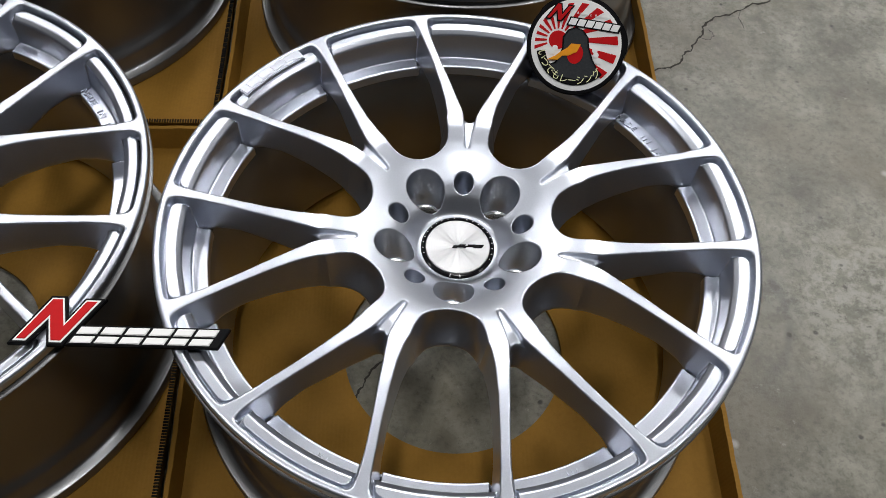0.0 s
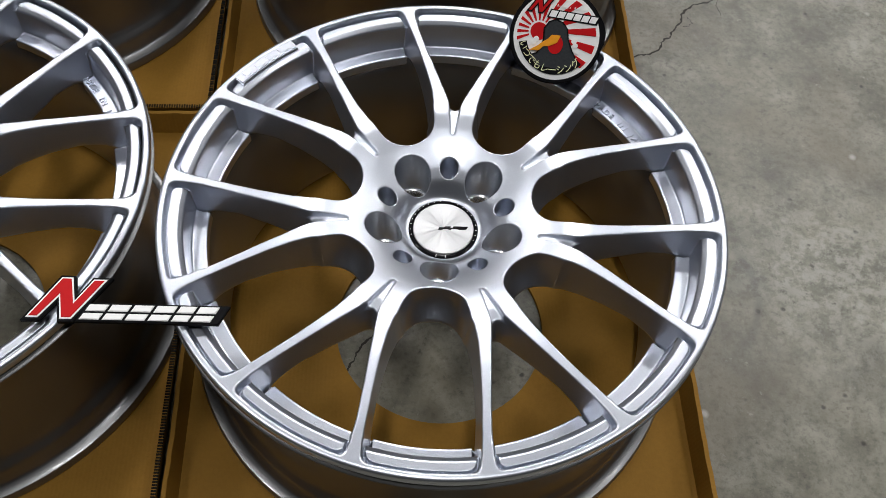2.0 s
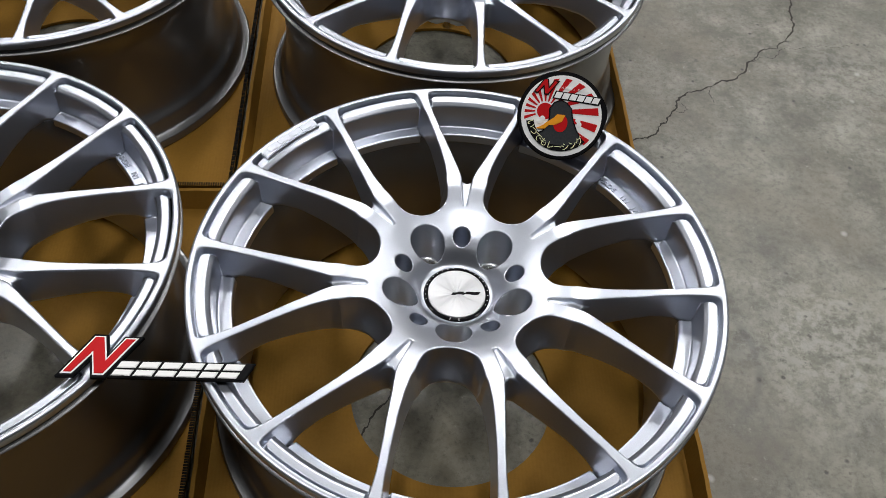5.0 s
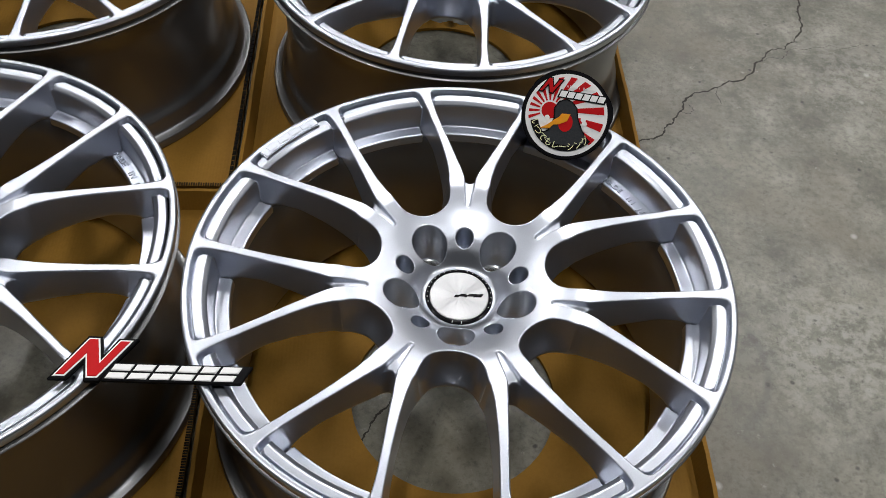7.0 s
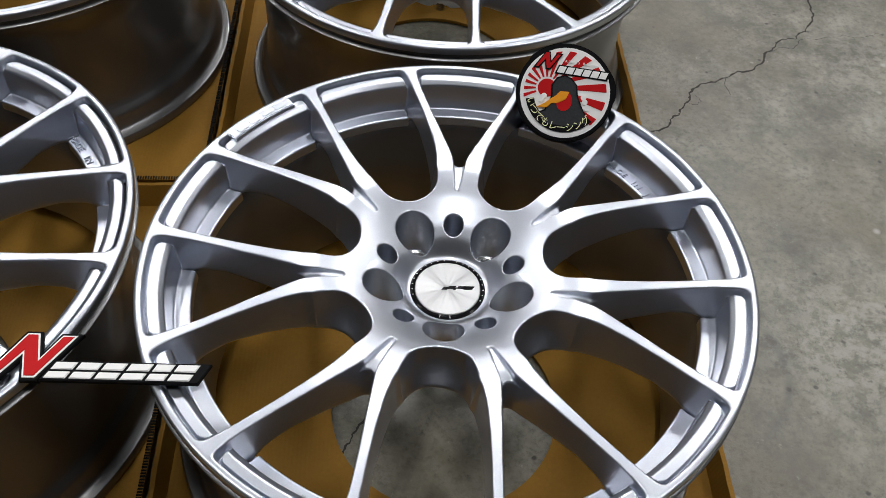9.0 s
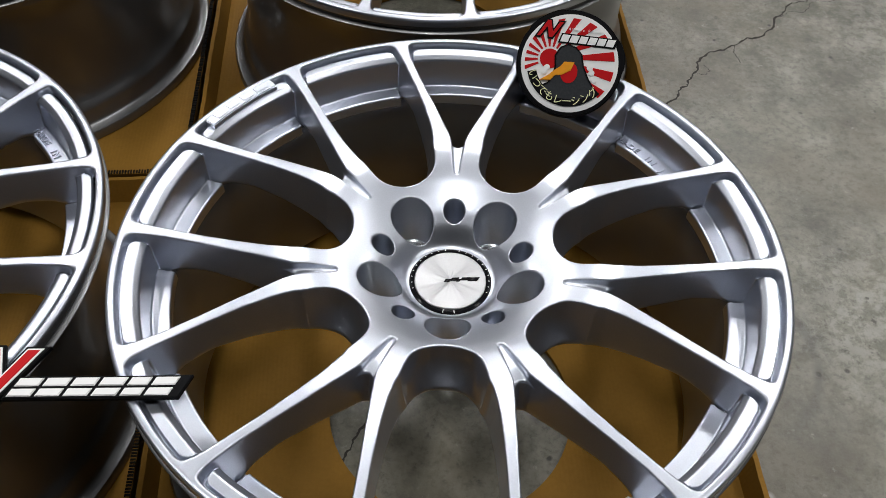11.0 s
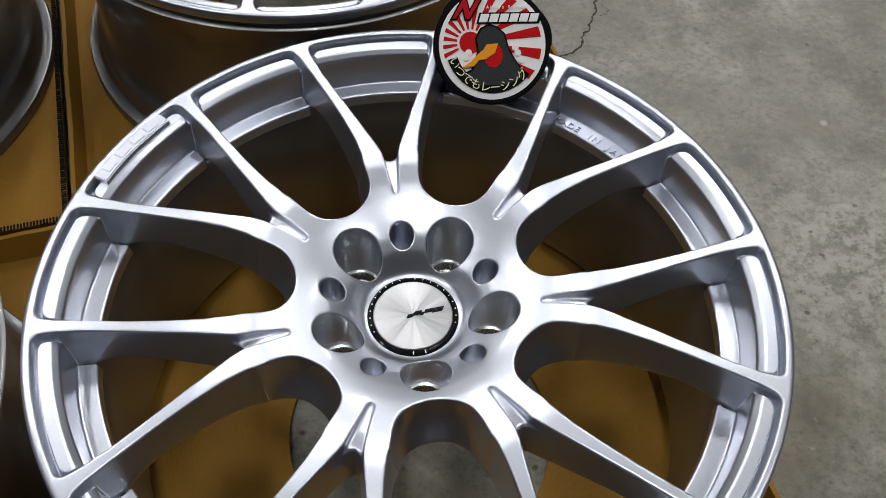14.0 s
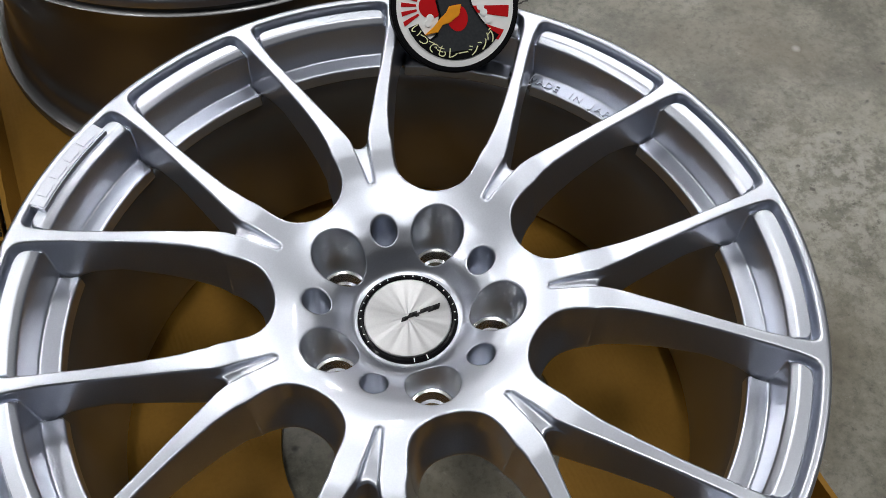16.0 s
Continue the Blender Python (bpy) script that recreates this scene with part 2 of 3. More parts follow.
TOPS = profile_curve([(0, -0.046), (0.036, -0.0425), (0.041, -0.0365), (0.047, -0.0300), (0.058, -0.0225), (0.07, -0.0165), (0.083, -0.0112), (0.095, -0.0072), (0.11, -0.0036), (0.13, -0.0012), (0.16, -0.0005), (0.3, -0.0005)], 12)
BOTS = profile_curve([(0, -0.088), (0.070, -0.086), (0.080, -0.060), (0.10, -0.054), (0.13, -0.047), (0.16, -0.039), (0.19, -0.034), (0.212, -0.037), (0.235, -0.052), (0.3, -0.052)], 20)
HALF = profile_curve([(0, 0.0085), (0.105, 0.0088), (0.12, 0.0078), (0.132, 0.0068), (0.145, 0.0056), (0.165, 0.0048), (0.19, 0.0041), (0.22, 0.0041), (0.238, 0.0050), (0.25, 0.0068), (0.3, 0.0068)], 8)
LINE = [(r * math.cos(radians(a)), r * math.sin(radians(a))) for r, a in
        ((0.085, 2.6), (0.10, 4.2), (0.12, 6.15), (0.14, 7.7), (0.165, 9.6), (0.19, 11.2), (0.217, 12.55), (0.25, 13.6), (0.275, 14.1))]
USHAPE = (0.1146, 0.0330)                 # the round end of the wide windows: place on their axis, radius


def smin(a, b, k):
    h = np.maximum(k - np.abs(a - b), 0) / k
    return np.minimum(a, b) - h * h * k / 4


def smax(a, b, k):
    return -smin(-a, -b, k)


def step(e0, e1, x):
    t = np.clip((x - e0) / (e1 - e0), 0, 1)
    return t * t * (3 - 2 * t)


def wheel_field(x, y, z):
    r = np.hypot(x, y)
    phi = np.arctan2(y, x) - math.pi / 2
    phi = np.abs((phi + PITCH / 2) % PITCH - PITCH / 2)
    u, v = r * np.cos(phi), r * np.sin(phi)
    d = np.full_like(r, 1.0)
    for (ax, ay), (bx, by) in zip(LINE, LINE[1:]):
        ex, ey = bx - ax, by - ay
        t = np.clip(((u - ax) * ex + (v - ay) * ey) / (ex * ex + ey * ey), 0, 1)
        d = np.minimum(d, np.hypot(u - ax - t * ex, v - ay - t * ey))
    spoke_d = d - np.interp(r, RS, HALF)
    p, q = r * np.cos(PITCH / 2 - phi), r * np.sin(PITCH / 2 - phi)
    wide = np.where(p < USHAPE[0], np.hypot(p - USHAPE[0], q) - USHAPE[1], (q - USHAPE[1] - 0.42 * (p - USHAPE[0])) * 0.92)
    core = smax(r - 0.1200, -wide, 0.010)
    flat = smin(smin(spoke_d, core, 0.007), 0.2515 - r, 0.0065)
    plan = flat + 0.085 * z - 9.0 * step(0.128, 0.086, r) * np.maximum(-z - 0.022, 0) ** 2
    top = np.interp(r, RS, TOPS)
    body = smax(smax(plan, z - top, 0.0018), np.interp(r, RS, BOTS) - z, 0.006)
    width = 0.0017 + (u - 0.088) * 0.115
    floor_z = top - 0.0022 - np.maximum(u - 0.088, 0) * 0.20
    cut = smax(smax(smax(v - width, 0.0885 - u, 0.003), floor_z - z, 0.002), u - 0.145, 0.003)
    body = smax(body, -cut, 0.0022)
    level = -0.0056 - 0.0060 * step(0.0036, 0.0020, flat)
    slope = (z + 0.0056 + (0.2402 - r) * 0.85) * 0.76
    ledge = smax(smax(smax(0.2358 + (z + 0.0062) * 0.11 - r, z - level, 0.0012), slope, 0.0009), -0.05 - z, 0.002)
    low = -0.0370 - 0.045 * step(0.0052, 0.0026, spoke_d)
    shelf = smax(smax(0.2188 - r + 0.05 * (z + 0.03), z - low, 0.0018), -0.048 - z, 0.002)
    rim = smin(ledge, shelf, 0.0015)
    f = smin(body, rim, 0.0012)
    f = smax(f, r - 0.2345 - 0.0055 * step(-0.038, -0.031, z) - 0.0195 * step(-0.0145, -0.0095, z), 0.0015)
    f = smax(f, r - RIM + np.maximum(z + 0.003, 0) * 0.35, 0.004)
    return smax(f, 0.0322 - r, 0.001)


def hub_field(x, y, z):
    f = wheel_field(x, y, z)
    for k in range(5):
        a = math.radians(54 + 72 * k)
        dx, dy = x - 0.0572 * math.cos(a), y - 0.0572 * math.sin(a)
        f = smax(f, -(np.hypot(dx, dy) - 0.0170 - 0.02 * (z + 0.03)), 0.0012)
        a = math.radians(90 + 72 * k)
        dx, dy = x - 0.0580 * math.cos(a), y - 0.0580 * math.sin(a)
        f = smax(f, -smax(np.hypot(dx, dy) - 0.0086, -0.062 - z, 0.003), 0.0014)
    return f


def polar_surface(field, r0, r1, nr, a0, a1, na, z0, z1, nz):
    """Points, normals and quads of a field's surface, on a grid in r, angle and height."""
    R, A, Z = np.linspace(r0, r1, nr + 1), np.linspace(a0, a1, na + 1), np.linspace(z0, z1, nz + 1)
    A = np.append(A, A[-1] + A[1] - A[0])
    g = np.meshgrid(R, A, Z, indexing="ij")
    F = field(g[0] * np.cos(g[1]), g[0] * np.sin(g[1]), g[2])
    S = F < 0
    shape = (nr, na + 1, nz)
    total, count = np.zeros((*shape, 3)), np.zeros(shape)
    corner = lambda M, o: M[o[0]:o[0] + nr, o[1]:o[1] + na + 1, o[2]:o[2] + nz]
    for axis in range(3):
        for i in (0, 1):
            for j in (0, 1):
                o = [i, j]
                o.insert(axis, 0)
                p = list(o)
                p[axis] = 1
                fa, fb = corner(F, o), corner(F, p)
                m = (fa < 0) != (fb < 0)
                t = np.where(m, fa / np.where(m, fa - fb, 1), 0)
                for c in range(3):
                    total[..., c] += np.where(m, o[c] + (t if c == axis else 0), 0)
                count += m
    live = count > 0
    index = np.full(shape, -1)
    index[live] = np.arange(live.sum())
    where = np.argwhere(live) + total[live] / count[live][:, None]
    r = R[0] + where[:, 0] * (R[1] - R[0])
    a = A[0] + where[:, 1] * (A[1] - A[0])
    z = Z[0] + where[:, 2] * (Z[1] - Z[0])
    P = np.stack([r * np.cos(a), r * np.sin(a), z], 1)
    h = 2e-4

    def slope(P):
        return np.stack([field(*(P + h * e).T) - field(*(P - h * e).T) for e in np.eye(3)], 1) / (2 * h)
    for _ in range(2):
        G = slope(P)
        f = field(*P.T)
        P = P - np.clip(0.8 * f / np.maximum((G * G).sum(1), 0.2), -0.0012, 0.0012)[:, None] * G
    N = slope(P)
    N /= np.linalg.norm(N, axis=1)[:, None] + 1e-12
    quads = []
    for axis in range(3):
        b, c = [(1, 2), (2, 0), (0, 1)][axis]
        lo, hi = [0, 0, 0], list(shape)
        lo[b], lo[c] = 1, 1
        sl = lambda db, dc: tuple(slice(lo[k] - (db if k == b else dc if k == c else 0), hi[k] - (db if k == b else dc if k == c else 0)) for k in range(3))
        e0 = tuple(slice(lo[k], hi[k]) for k in range(3))
        e1 = tuple(slice(lo[k] + (k == axis), hi[k] + (k == axis)) for k in range(3))
        s0, s1 = S[e0], S[e1]
        q = np.stack([index[sl(1, 1)], index[sl(0, 1)], index[sl(0, 0)], index[sl(1, 0)]], -1)
        quads += [q[s0 & ~s1], q[~s0 & s1][:, ::-1]]
    Q = np.concatenate(quads)
    return P, N, Q[(Q >= 0).all(1)]


def mesh_from(name, P, N, Q, material):
    used, inv = np.unique(Q, return_inverse=True)
    P, N, Q = P[used], N[used], inv.reshape(Q.shape)
    me = bpy.data.meshes.new(name)
    me.vertices.add(len(P))
    me.vertices.foreach_set("co", P.astype(np.float32).ravel())
    me.loops.add(Q.size)
    me.loops.foreach_set("vertex_index", Q.astype(np.int32).ravel())
    me.polygons.add(len(Q))
    me.polygons.foreach_set("loop_start", np.arange(0, Q.size, 4, dtype=np.int32))
    me.update(calc_edges=True)
    me.shade_smooth()
    me.normals_split_custom_set_from_vertices(N.astype(np.float32))
    me.materials.append(material)
    return me


def wheel_meshes(nr, na, nz):
    """Hub, one pair of spokes, and the rim, as shared meshes."""
    a0 = math.pi / 2 - PITCH / 2
    P, N, Q = polar_surface(wheel_field, 0.0875, 0.2606, nr, a0, a0 + PITCH, na, -0.068, 0.0035, nz)
    far = np.hypot(*P[Q].mean(1)[:, :2].T) > 0.2130
    spoke = mesh_from("spoke", P, N, Q[~far], SILVER)
    Ps, Ns, Qs = [], [], []
    for k in range(7):
        c, s = math.cos(PITCH * k), math.sin(PITCH * k)
        M = np.array([[c, -s, 0], [s, c, 0], [0, 0, 1]])
        Ps.append(P @ M.T), Ns.append(N @ M.T), Qs.append(Q[far] + k * len(P))
    rim = mesh_from("rim", np.concatenate(Ps), np.concatenate(Ns), np.concatenate(Qs), SILVER)
    P, N, Q = polar_surface(hub_field, 0.0305, 0.0890, int(nr * 0.36), 0, 2 * math.pi, int(na * 3.2), -0.092, 0.0035, int(nz * 1.25))
    return mesh_from("hub", P, N, Q, SILVER), spoke, rim


def arc_block(r0, r1, a0, a1, z0, z1, bevel, count=24):
    """A bent bar between two radii and two angles (degrees)."""
    inner = [(r0 * math.cos(a), r0 * math.sin(a)) for a in np.radians(np.linspace(a0, a1, count))]
    outer = [(r1 * math.cos(a), r1 * math.sin(a)) for a in np.radians(np.linspace(a1, a0, count))]
    return prism(outer + inner, z0, z1, bevel) if a1 > a0 else None


BARREL_PROFILE = [(0.2330, -0.0420), (0.2250, -0.0430), (0.2208, -0.048), (0.2195, -0.080), (0.2195, -0.19), (0.224, -0.205), (0.236, -0.2125), (0.249, -0.2145), (0.2545, -0.2185),
                  (0.2555, -0.222), (0.2575, -0.2205), (0.2578, -0.2125), (0.2560, -0.2095), (0.2475, -0.2075), (0.2445, -0.204), (0.2435, -0.190),
                  (0.2415, -0.183), (0.2385, -0.180), (0.2350, -0.170), (0.2325, -0.150), (0.2325, -0.100), (0.2358, -0.064), (0.2360, -0.041), (0.2405, -0.034),
                  (0.2425, -0.030), (0.2440, -0.0250), (0.2475, -0.0215), (0.2560, -0.0203), (0.2580, -0.0197), (0.2590, -0.0186), (0.2591, -0.0174), (0.2580, -0.0164), (0.2548, -0.0156), (0.2542, -0.0100), (0.2548, -0.0085)]


def build_wheel(meshes, at, turn, label):
    hub, spoke, rim = meshes
    w = thing("alloy_wheel", label, "car wheel", "set of alloy wheels")
    w.matrix_basis = pose(at[0], at[1], 0.006 + TOP, 0, 0, turn)
    part("hub", hub, None, w)
    for k in range(7):
        part("spoke", spoke, None, w).matrix_basis = pose(0, 0, 0, 0, 0, 360 / 7 * k)
    rim_ob = part("rim", rim, None, w)
    part("barrel", lathe(BARREL_PROFILE, 180), BARREL_SHADED, w, "silver barrel with shade in its colour", smooth=40)
    for k in range(5):
        a = math.radians(54 + 72 * k)
        seat = lathe([(0.0178, -0.066), (0.0160, -0.0680), (0.0142, -0.0685), (0.0118, -0.0755), (0.0098, -0.0765), (0.0096, -0.090)], 40)
        part("lug_seat", seat, MACHINED, w, "bare machined lug seat", smooth=25).location = (0.0572 * math.cos(a), 0.0572 * math.sin(a), 0)
    cap = part("centre_cap", lathe([(0.0335, -0.055), (0.0335, -0.0410), (0.0328, -0.0387), (0.0312, -0.0377), (0.0294, -0.0380), (0.0288, -0.0391), (0.0001, -0.0391)], 96),
               GLOSS_BLACK, w, "gloss black centre cap ring", smooth=30)
    cap.location.z = -0.0035
    part("cap_disc", lathe([(0.0288, -0.0391), (0.0288, -0.0381), (0.0280, -0.0376), (0.0001, -0.0376)], 96), SPUN, cap, "spun silver disc", smooth=30)
    bm = bmesh.new()
    for x0, x1, y0, y1 in ((-0.0042, 0.0005, -0.0022, 0.0010), (0.0002, 0.0062, -0.0012, 0.0022), (0.0058, 0.0085, -0.0022, 0.0006), (0.0082, 0.0150, -0.0010, 0.0022), (0.0146, 0.0225, -0.0020, 0.0020)):
        add_box(bm, (x0, y0, -0.0377), (x1, y1, -0.0371), 0.0003, Matrix(((1, 0.55, 0, 0), (0.10, 1, 0, 0), (0, 0, 1, 0), (0, 0, 0, 1))))
    part("emblem", bm, GLOSS_BLACK, cap, "black emblem of slanted bars")
    for a in list(range(100, 200, 11)) + list(range(-20, 80, 11)) + [262, 278]:
        bm = bmesh.new()
        size = 0.0014 if a > 200 else 0.0005
        add_box(bm, (0.0310 - size, -0.0003, -0.0382), (0.0310 + size, 0.0003, -0.03755), 0, Matrix.Rotation(radians(a), 4, "Z"))
        part("tick", bm, WHITE, cap, "fine white mark", smooth=0)
    # raised pad with an unlettered mark, and the moulded words on the shelf
    part("rim_pad", arc_block(0.2412, 0.2550, 133.0, 149.9, -0.013, -0.0009, 0.0010), SILVER, rim_ob, "raised pad on the rim")
    for i in range(4):
        a = 148.0 - i * 3.5
        bm = arc_block(0.2438, 0.2512, a - 2.7, a, -0.0015, -0.0004, 0.0004, 8)
        part("raised_mark", bm, SILVER, rim_ob)
    words = "MADE IN JAPAN"
    for i, ch in enumerate(words):
        if ch != " ":
            a = 48.7 - i * 1.60
            ob = part("raised_letter", text_mesh("raised_letter", ch, 0.0088, 0.0013, SILVER), None, rim_ob)
            ob.matrix_basis = pose(0, 0, 0, 0, 0, a - 90) @ pose(0, 0.2238, -0.0370)
    for a in (-114.6, -63.7):
        for i, wide in enumerate((0.9, 0.5, 0.7)):
            bm = arc_block(0.2240, 0.2280, a + i * 1.0, a + i * 1.0 + wide, -0.0373, -0.0361, 0.0002, 4)
            part("raised_mark", bm, SILVER, rim_ob)
    return w


# ---- the large structure ----
def slab(name, lo, hi, material, label):
    bm = bmesh.new()
    add_box(bm, lo, hi)
    return tagged(part(name, bm, material, None, label, smooth=0), kind="structure", category=name.split("_")[0])


floor = slab("floor", (-8, -7, -0.2), (8, 11, 0), CONCRETE, "worn grey concrete floor with stains and a crack")
slab("wall_north", (-8, 11, -0.2), (8, 11.2, CEILING), WALL, "plain dark grey warehouse wall")
slab("wall_south", (-8, -7.2, -0.2), (8, -7, CEILING), WALL, "plain dark grey warehouse wall")
slab("wall_east", (8, -7.2, -0.2), (8.2, 11.2, CEILING), WALL, "plain dark grey warehouse wall")
slab("wall_west", (-8.2, -7.2, -0.2), (-8, 11.2, CEILING), WALL, "plain dark grey warehouse wall")
slab("ceiling", (-8.2, -7.2, CEILING), (8.2, 11.2, CEILING + 0.2), CEIL, "plain painted ceiling")

for x, y, wide, long in PANELS:
    lamp = thing("panel_light", "white ceiling panel light, switched on", "ceiling light", "ceiling panel lights")
    lamp.location = (x, y, CEILING)
    bm = bmesh.new()
    add_box(bm, (-wide / 2 - 0.05, -long / 2 - 0.05, -0.07), (wide / 2 + 0.05, long / 2 + 0.05, 0.0), 0.01)
    part("housing", bm, FIXTURE, lamp)
    data = bpy.data.lights.new("panel_light_lamp", "AREA")
    data.shape, data.size, data.size_y = "RECTANGLE", wide, long
    data.energy, data.color = PANEL_WATTS, (0.968, 0.967, 0.962)
    ob = new("lamp", data)
    ob.parent = lamp
    ob.location = (0, 0, -0.075)

# the crack in the floor
rng = random.Random(5)


def crack(points, width):
    """A jagged thin strip along a line on the floor."""
    line = [Vector((*p, 0)) for p in points]
    for _ in range(4):
        out = [line[0]]
        for a, b in zip(line, line[1:]):
            n = Vector((-(b - a).y, (b - a).x, 0))
            out += [(a + b) / 2 + n * rng.uniform(-0.16, 0.16), b]
        line = out
    bm = bmesh.new()
    last = None
    for i, p in enumerate(line):
        q = line[min(i + 1, len(line) - 1)] - line[max(i - 1, 0)]
        n = Vector((-q.y, q.x, 0)).normalized() * width * rng.uniform(0.25, 1.0) * (0.15 if i in (0, len(line) - 1) else 1)
        pair = (bm.verts.new(p + n + Vector((0, 0, 0.0006))), bm.verts.new(p - n + Vector((0, 0, 0.0006))))
        if last:
            bm.faces.new((last[0], last[1], pair[1], pair[0]))
        last = pair
    return bm


CRACKS = [([(0.60, 1.05), (0.528, 0.823), (0.521, 0.788), (0.503, 0.706), (0.458, 0.676), (0.436, 0.647), (0.367, 0.577), (0.31, 0.525), (0.292, 0.486), (0.246, 0.447), (0.13, 0.30)], 0.0019),
          ([(0.367, 0.577), (0.362, 0.562), (0.366, 0.550), (0.369, 0.54)], 0.0007),
          ([(0.318, 0.532), (0.326, 0.520), (0.320, 0.512), (0.308, 0.512)], 0.0006),
          ([(0.436, 0.647), (0.50, 0.69), (0.62, 0.72)], 0.0005),
          ([(-0.035, 0.07), (-0.053, 0.002), (-0.061, -0.017), (-0.079, -0.044), (-0.086, -0.082), (-0.09, -0.12)], 0.0016)]
for points, width in CRACKS:
    part("crack", crack(points, width), CRACK, floor, "dark jagged crack", smooth=0)


# ---- cardboard trays ----
def tray_base(half, hole, centre, z0, z1, count=96):
    """A square sheet with a round hole."""
    bm = bmesh.new()
    loops = {}
    for z in (z0, z1):
        ring, edge = [], []
        for i in range(count):
            a = 2 * math.pi * i / count + math.pi / 4
            c, s = math.cos(a), math.sin(a)
            k = half / max(abs(c), abs(s))
            ring.append(bm.verts.new((centre[0] + hole * c, centre[1] + hole * s, z)))
            edge.append(bm.verts.new((k * c, k * s, z)))
        loops[z] = (ring, edge)
    for i in range(count):
        j = (i + 1) % count
        (r0, e0), (r1, e1) = loops[z0], loops[z1]
        bm.faces.new((r1[i], e1[i], e1[j], r1[j]))
        bm.faces.new((r0[j], e0[j], e0[i], r0[i]))
        bm.faces.new((r0[i], r1[i], r1[j], r0[j]))
        bm.faces.new((e0[j], e1[j], e1[i], e0[i]))
    return bm


def tray_wall(half, height, lean):
    """A low folded side along x, its foot on the line y = 0, leaning out to +y."""
    bm = bmesh.new()
    n = 60
    rows = []
    for i in range(n + 1):
        x = -half + 2 * half * i / n
        wob = 0.0004 * math.sin(i * 0.35) + 0.0002 * math.sin(i * 1.7 + 1)
        rows.append([bm.verts.new(v) for v in ((x, 0, 0.001), (x, lean + wob, height + wob * 0.6), (x, lean + wob + 0.0045, height + wob * 0.6), (x, 0.0045, 0.001))])
    for a, b in zip(rows, rows[1:]):
        for k in range(4):
            bm.faces.new((a[k], b[k], b[(k + 1) % 4], a[(k + 1) % 4]))
    bm.faces.new(rows[0])
    bm.faces.new(rows[-1][::-1])
    bmesh.ops.recalc_face_normals(bm, faces=bm.faces)
    return bm


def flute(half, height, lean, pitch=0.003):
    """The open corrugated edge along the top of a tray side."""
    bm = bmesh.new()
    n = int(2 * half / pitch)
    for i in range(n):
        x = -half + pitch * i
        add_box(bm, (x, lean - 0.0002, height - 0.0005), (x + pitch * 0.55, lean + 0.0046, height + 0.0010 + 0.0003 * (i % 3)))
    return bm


TRAY_HALF = 0.264


def build_tray(at, turn, hole_at, dark_edges):
    t = thing("cardboard_tray", "brown cardboard tray with low sides under a wheel", "cardboard box", "cardboard trays")
    t.matrix_basis = pose(at[0], at[1], 0, 0, 0, turn)
    part("base", tray_base(TRAY_HALF - 0.003, 0.114, hole_at, 0.0012, 0.006), CARD, t, "cardboard sheet with a round hole", smooth=0)
    for k in range(4):
        side = part("side", tray_wall(TRAY_HALF - 0.001, 0.036, 0.006), CARD, t, smooth=30)
        side.matrix_basis = pose(0, 0, 0, 0, 0, 90 * k) @ pose(0, TRAY_HALF - 0.006, 0)
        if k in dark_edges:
            part("edge", flute(TRAY_HALF - 0.002, 0.036, 0.006), CARD_GAP_SHADE, side, "open corrugated edge, blackened for the shaded gap", smooth=0)
    return t


TURN_TRAY = 6.3
c, s = math.cos(radians(TURN_TRAY)), math.sin(radians(TURN_TRAY))
PITCH_TRAY = 0.542
TRAY0 = Vector((0.005, 0.008))
TRAYS = [(TRAY0.x + i * PITCH_TRAY * c - j * PITCH_TRAY * s, TRAY0.y + i * PITCH_TRAY * s + j * PITCH_TRAY * c, d) for i, j, d in ((0, 0, ()), (-1, 0, (3,)), (0, 1, ()), (-1, 1, (2, 3)))]
for x, y, d in TRAYS:
    build_tray((x, y), TURN_TRAY, (0.003, -0.012), d)

# ---- wheels ----
FINE = wheel_meshes(180, 160, 56)
COARSE = wheel_meshes(92, 100, 40)
build_wheel(FINE, (WC.x, WC.y), WHEEL_TURN, "bright silver twin-spoke alloy wheel lying face up on a cardboard tray")
for at, turn in OTHERS:
    build_wheel(COARSE, at, turn, "silver twin-spoke alloy wheel lying on its cardboard tray")


# ---- badge and plaque lying on the wheels ----
def offset(points, d):
    """The outline moved out by d, with mitred corners (points run counter-clockwise)."""
    out = []
    for i, p in enumerate(points):
        a, b, c = Vector(points[i - 1]), Vector(p), Vector(points[(i + 1) % len(points)])
        n1 = Vector(((b - a).y, -(b - a).x)).normalized()
        n2 = Vector(((c - b).y, -(c - b).x)).normalized()
        m = (n1 + n2).normalized()
        out.append(tuple(b + m * d / max(0.45, m.dot(n1))))
    return out


def slanted(x0, x1, y0, y1, lean=0.45):
    return [(x0 + y0 * lean, y0), (x1 + y0 * lean, y0), (x1 + y1 * lean, y1), (x0 + y1 * lean, y1)]


def zigzag(scale):
    return [(x * scale * 0.92, y * scale) for x, y in ((0, 1), (8, 1), (24.5, 24.0), (31, 0), (39.5, 0), (64, 37.5), (54.5, 37.5), (39.2, 13.5), (32.0, 39.0), (23.5, 39.0))]


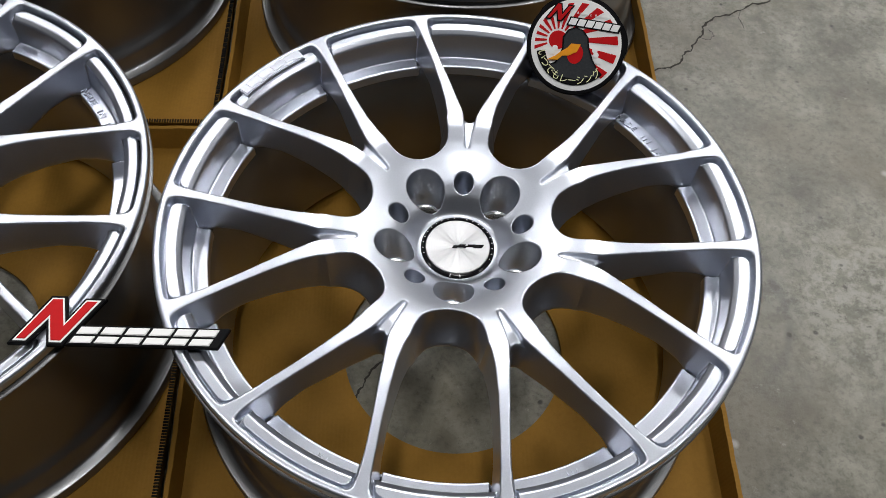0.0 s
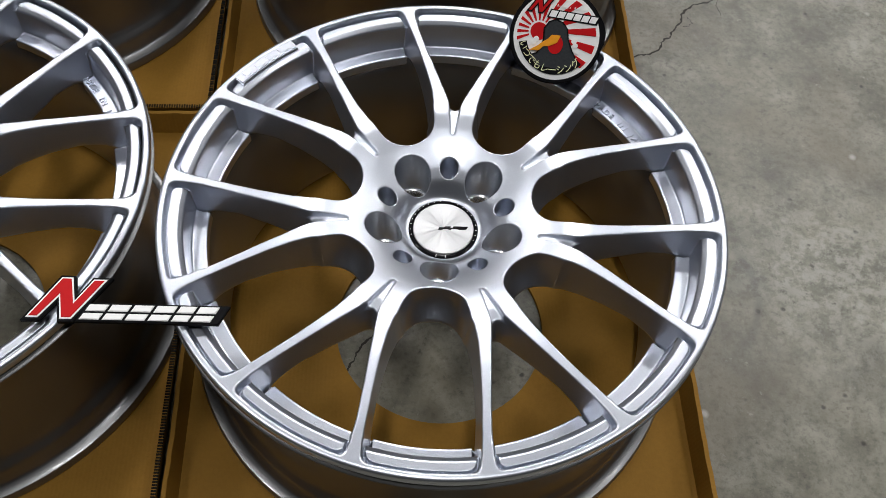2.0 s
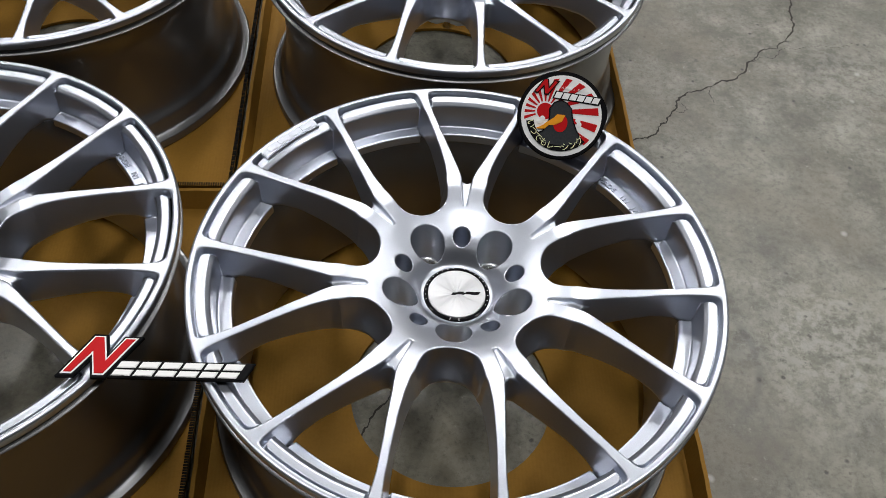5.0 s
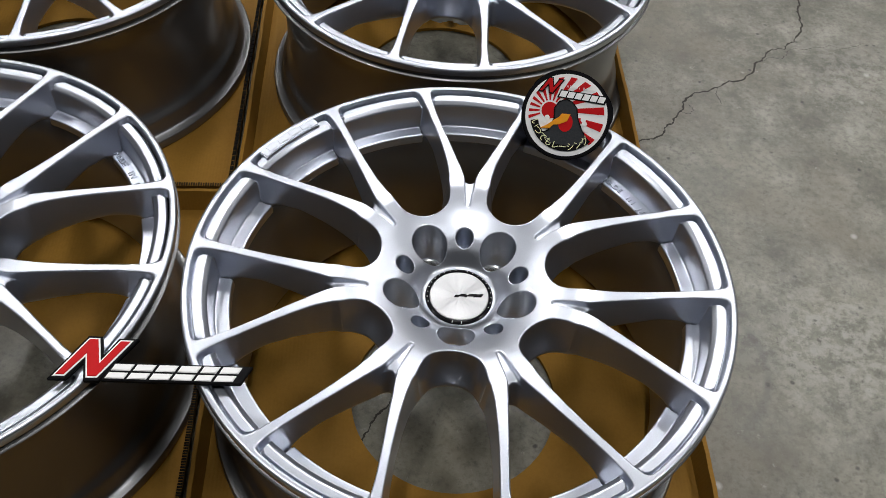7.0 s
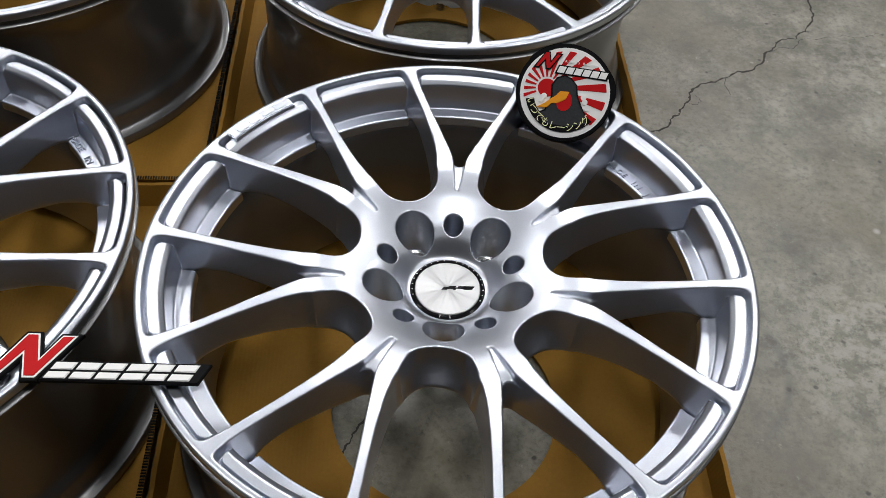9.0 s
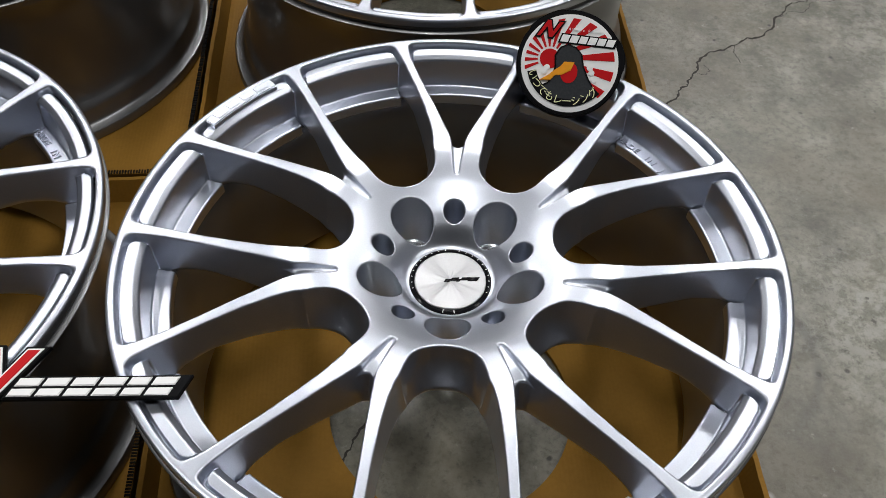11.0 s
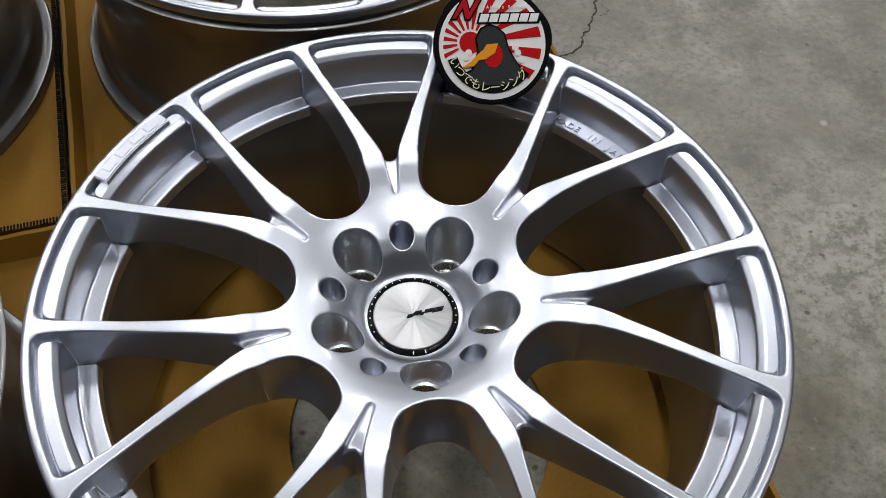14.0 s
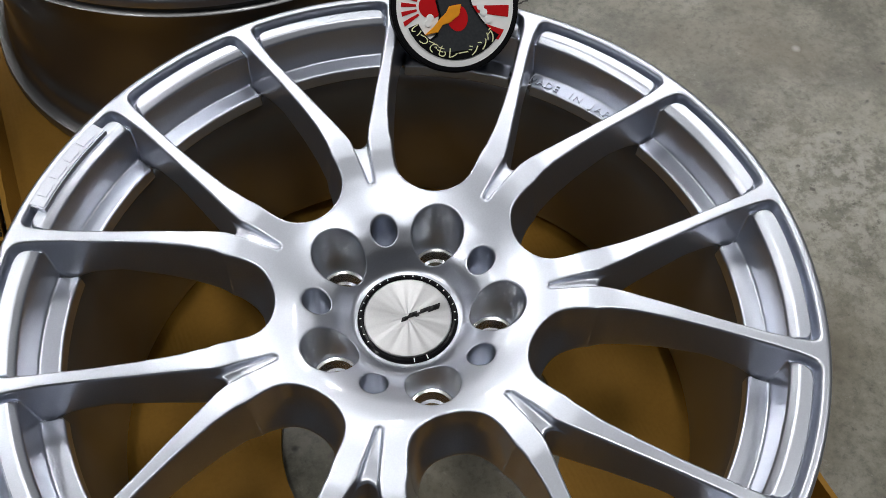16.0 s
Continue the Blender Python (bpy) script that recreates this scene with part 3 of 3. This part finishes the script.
def build_plaque(at, turn):
    t = thing("name_plaque", "black rubber plaque with a red zigzag mark and white slanted bars", "plaque")
    t.matrix_basis = pose(at[0], at[1], at[2], 0, 0, turn)
    mark = [(x + 0.0022, y) for x, y in zigzag(0.00093)]
    part("backing", prism(offset(mark, 0.0036), 0, 0.0040, 0.0006), BLACK, t)
    part("backing", prism(slanted(0.0410, 0.1568, -0.0028, 0.0146), 0.0003, 0.0037, 0.0006), BLACK, t)
    part("border", prism(offset(mark, 0.0014), 0.0030, 0.0046, 0.0003), WHITE, t, "white border")
    part("mark", prism(mark, 0.0030, 0.0052, 0.0004), RED, t, "red zigzag mark")
    x = 0.0435
    for w in (0.0184, 0.0184, 0.0184, 0.0189, 0.0160, 0.0184):
        for y0, y1 in ((-0.0012, 0.0046), (0.0066, 0.0128)):
            part("bar", prism(slanted(x, x + w - 0.0026, y0, y1), 0.0030, 0.0048, 0.0005), WHITE, t, "white slanted bar")
        x += w
    return t


def ring(radius, count=72):
    return [(radius * math.cos(2 * math.pi * i / count), radius * math.sin(2 * math.pi * i / count)) for i in range(count)]


def build_badge(m):
    t = thing("round_badge", "round black rubber badge with red rays, leaning on the rim", "badge")
    t.matrix_basis = m
    edge = []
    for i in range(96):
        a = 2 * math.pi * i / 96
        r = 0.0500 + 0.0022 * max(0, math.cos((a - radians(14)) * 4)) * (abs(a - radians(14)) < 0.39) + 0.0012 * (abs(a - radians(125)) < 0.35)
        edge.append((r * math.cos(a), r * math.sin(a)))
    part("backing", prism(edge, -0.014, 0.0, 0.0015), BLACK, t)
    face = part("face", prism(ring(0.0456), -0.001, 0.0008, 0.0003), WHITE, t, "white disc")
    sun = Vector((-0.0190, 0.0025))
    for k in range(20):
        a0, a1 = radians(k * 18 + 4), radians(k * 18 + 12.5)
        if 215 < k * 18 < 310:
            continue
        outer = []
        for a in np.linspace(a0, a1, 5):
            d = Vector((math.cos(a), math.sin(a)))
            b = sun.dot(d)
            outer.append(tuple(sun + d * (-b + math.sqrt(b * b - sun.length_squared + 0.0420 ** 2))))
        inner = [tuple(sun + Vector((math.cos(a), math.sin(a))) * 0.0112) for a in (a1, a0)]
        part("ray", prism(outer + inner, 0.0002, 0.0014, 0.0002), RED, face, "red ray")
    part("sun", prism([(sun.x + x, sun.y + y) for x, y in ring(0.0092, 40)], 0.0002, 0.0015, 0.0002), RED, face, "red disc")
    lump = [(-0.026, -0.025), (-0.017, -0.020), (-0.0125, -0.006), (-0.0140, 0.006), (-0.010, 0.0135), (-0.003, 0.0170), (0.004, 0.0148), (0.010, 0.009),
            (0.0130, -0.002), (0.0185, -0.012), (0.025, -0.021), (0.026, -0.028), (0.010, -0.034), (-0.012, -0.034)][::-1]
    part("shape", prism(offset(lump, 0.0010), 0.0004, 0.0018, 0.0003), BLACK, face, "black edge of the shape")
    part("shape", prism(lump, 0.0006, 0.0026, 0.0008), GREY, face, "plain dark grey shape")
    blot = [(0.0005 + 0.0085 * math.cos(a), -0.0085 + 0.0105 * math.sin(a)) for a in np.linspace(0, 2 * math.pi, 25)[:-1]]
    part("patch", prism(blot, 0.0012, 0.0030, 0.0005), RED, face, "plain red patch")
    tongue = [(0.0045, 0.0015), (0.0020, -0.0065), (-0.0060, -0.0115), (-0.0120, -0.0125), (-0.0160, -0.0175), (-0.0265, -0.0185), (-0.0185, -0.0130), (-0.0130, -0.0075), (-0.0080, -0.0035), (-0.0050, 0.0010)][::-1]
    part("patch", prism(tongue, 0.0016, 0.0036, 0.0004), ORANGE, face, "plain orange patch")
    band = []
    for a in np.radians(np.linspace(197, 322, 26)):
        band.append((0.0400 * math.cos(a), 0.0400 * math.sin(a)))
    for a in np.radians(np.linspace(322, 197, 26)):
        band.append((0.0315 * math.cos(a), 0.0315 * math.sin(a)))
    part("band", prism(band, 0.0004, 0.0022, 0.0003), BLACK, face, "black lettered band")
    words = "\u3044\u3064\u3067\u3082\u30ec\u30fc\u30b7\u30f3\u30b0"
    for i, ch in enumerate(words):
        a = 203.5 + i * 14.0
        ob = part("letter", text_mesh("letter", ch, 0.0096, 0.0004, LIME), None, face, "pale yellow letter")
        ob.matrix_basis = pose(0, 0, 0, 0, 0, a + 90) @ pose(0, -0.0357, 0.0025)
    mark = [(x - 0.034, y + 0.022) for x, y in zigzag(0.00040)]
    part("mark", prism(offset(mark, 0.0013), 0.0005, 0.0024, 0.0003), BLACK, face, "black border")
    part("mark", prism(mark, 0.0010, 0.0030, 0.0003), RED, face, "red zigzag mark")
    part("strip", prism(slanted(-0.0190, 0.0345, 0.0180, 0.0272, 0.3), 0.0005, 0.0022, 0.0003), BLACK, face, "black strip")
    for i in range(6):
        part("bar", prism(slanted(-0.0175 + i * 0.0085, -0.0175 + i * 0.0085 + 0.0072, 0.0192, 0.0260, 0.3), 0.0010, 0.0028, 0.0002), WHITE, face, "white slanted bar")
    for i, ch in enumerate("Always Racing"):
        if ch != " ":
            ob = part("letter", text_mesh("letter", ch, 0.0036, 0.0006, WHITE), None, face, "tiny white letter")
            ob.matrix_basis = pose(-0.004 + i * 0.0026, 0.0315, 0.0016)
    for x0, y0 in ((-0.0205, -0.0060), (-0.0225, -0.0100), (0.0195, -0.0020), (0.0215, -0.0065), (0.0245, -0.0125)):
        part("shape", prism([(x0 + x, y0 + y) for x, y in ring(0.0030, 10)], 0.0006, 0.0020, 0.0004), WHITE, face, "plain white shape")
    return t


build_plaque((-0.3280, -0.1505, 0.2285), 4.6)
build_badge(pose(0.0985, 0.2160, 0.2420, 45, 0, -6) @ Matrix.Scale(0.955, 4))
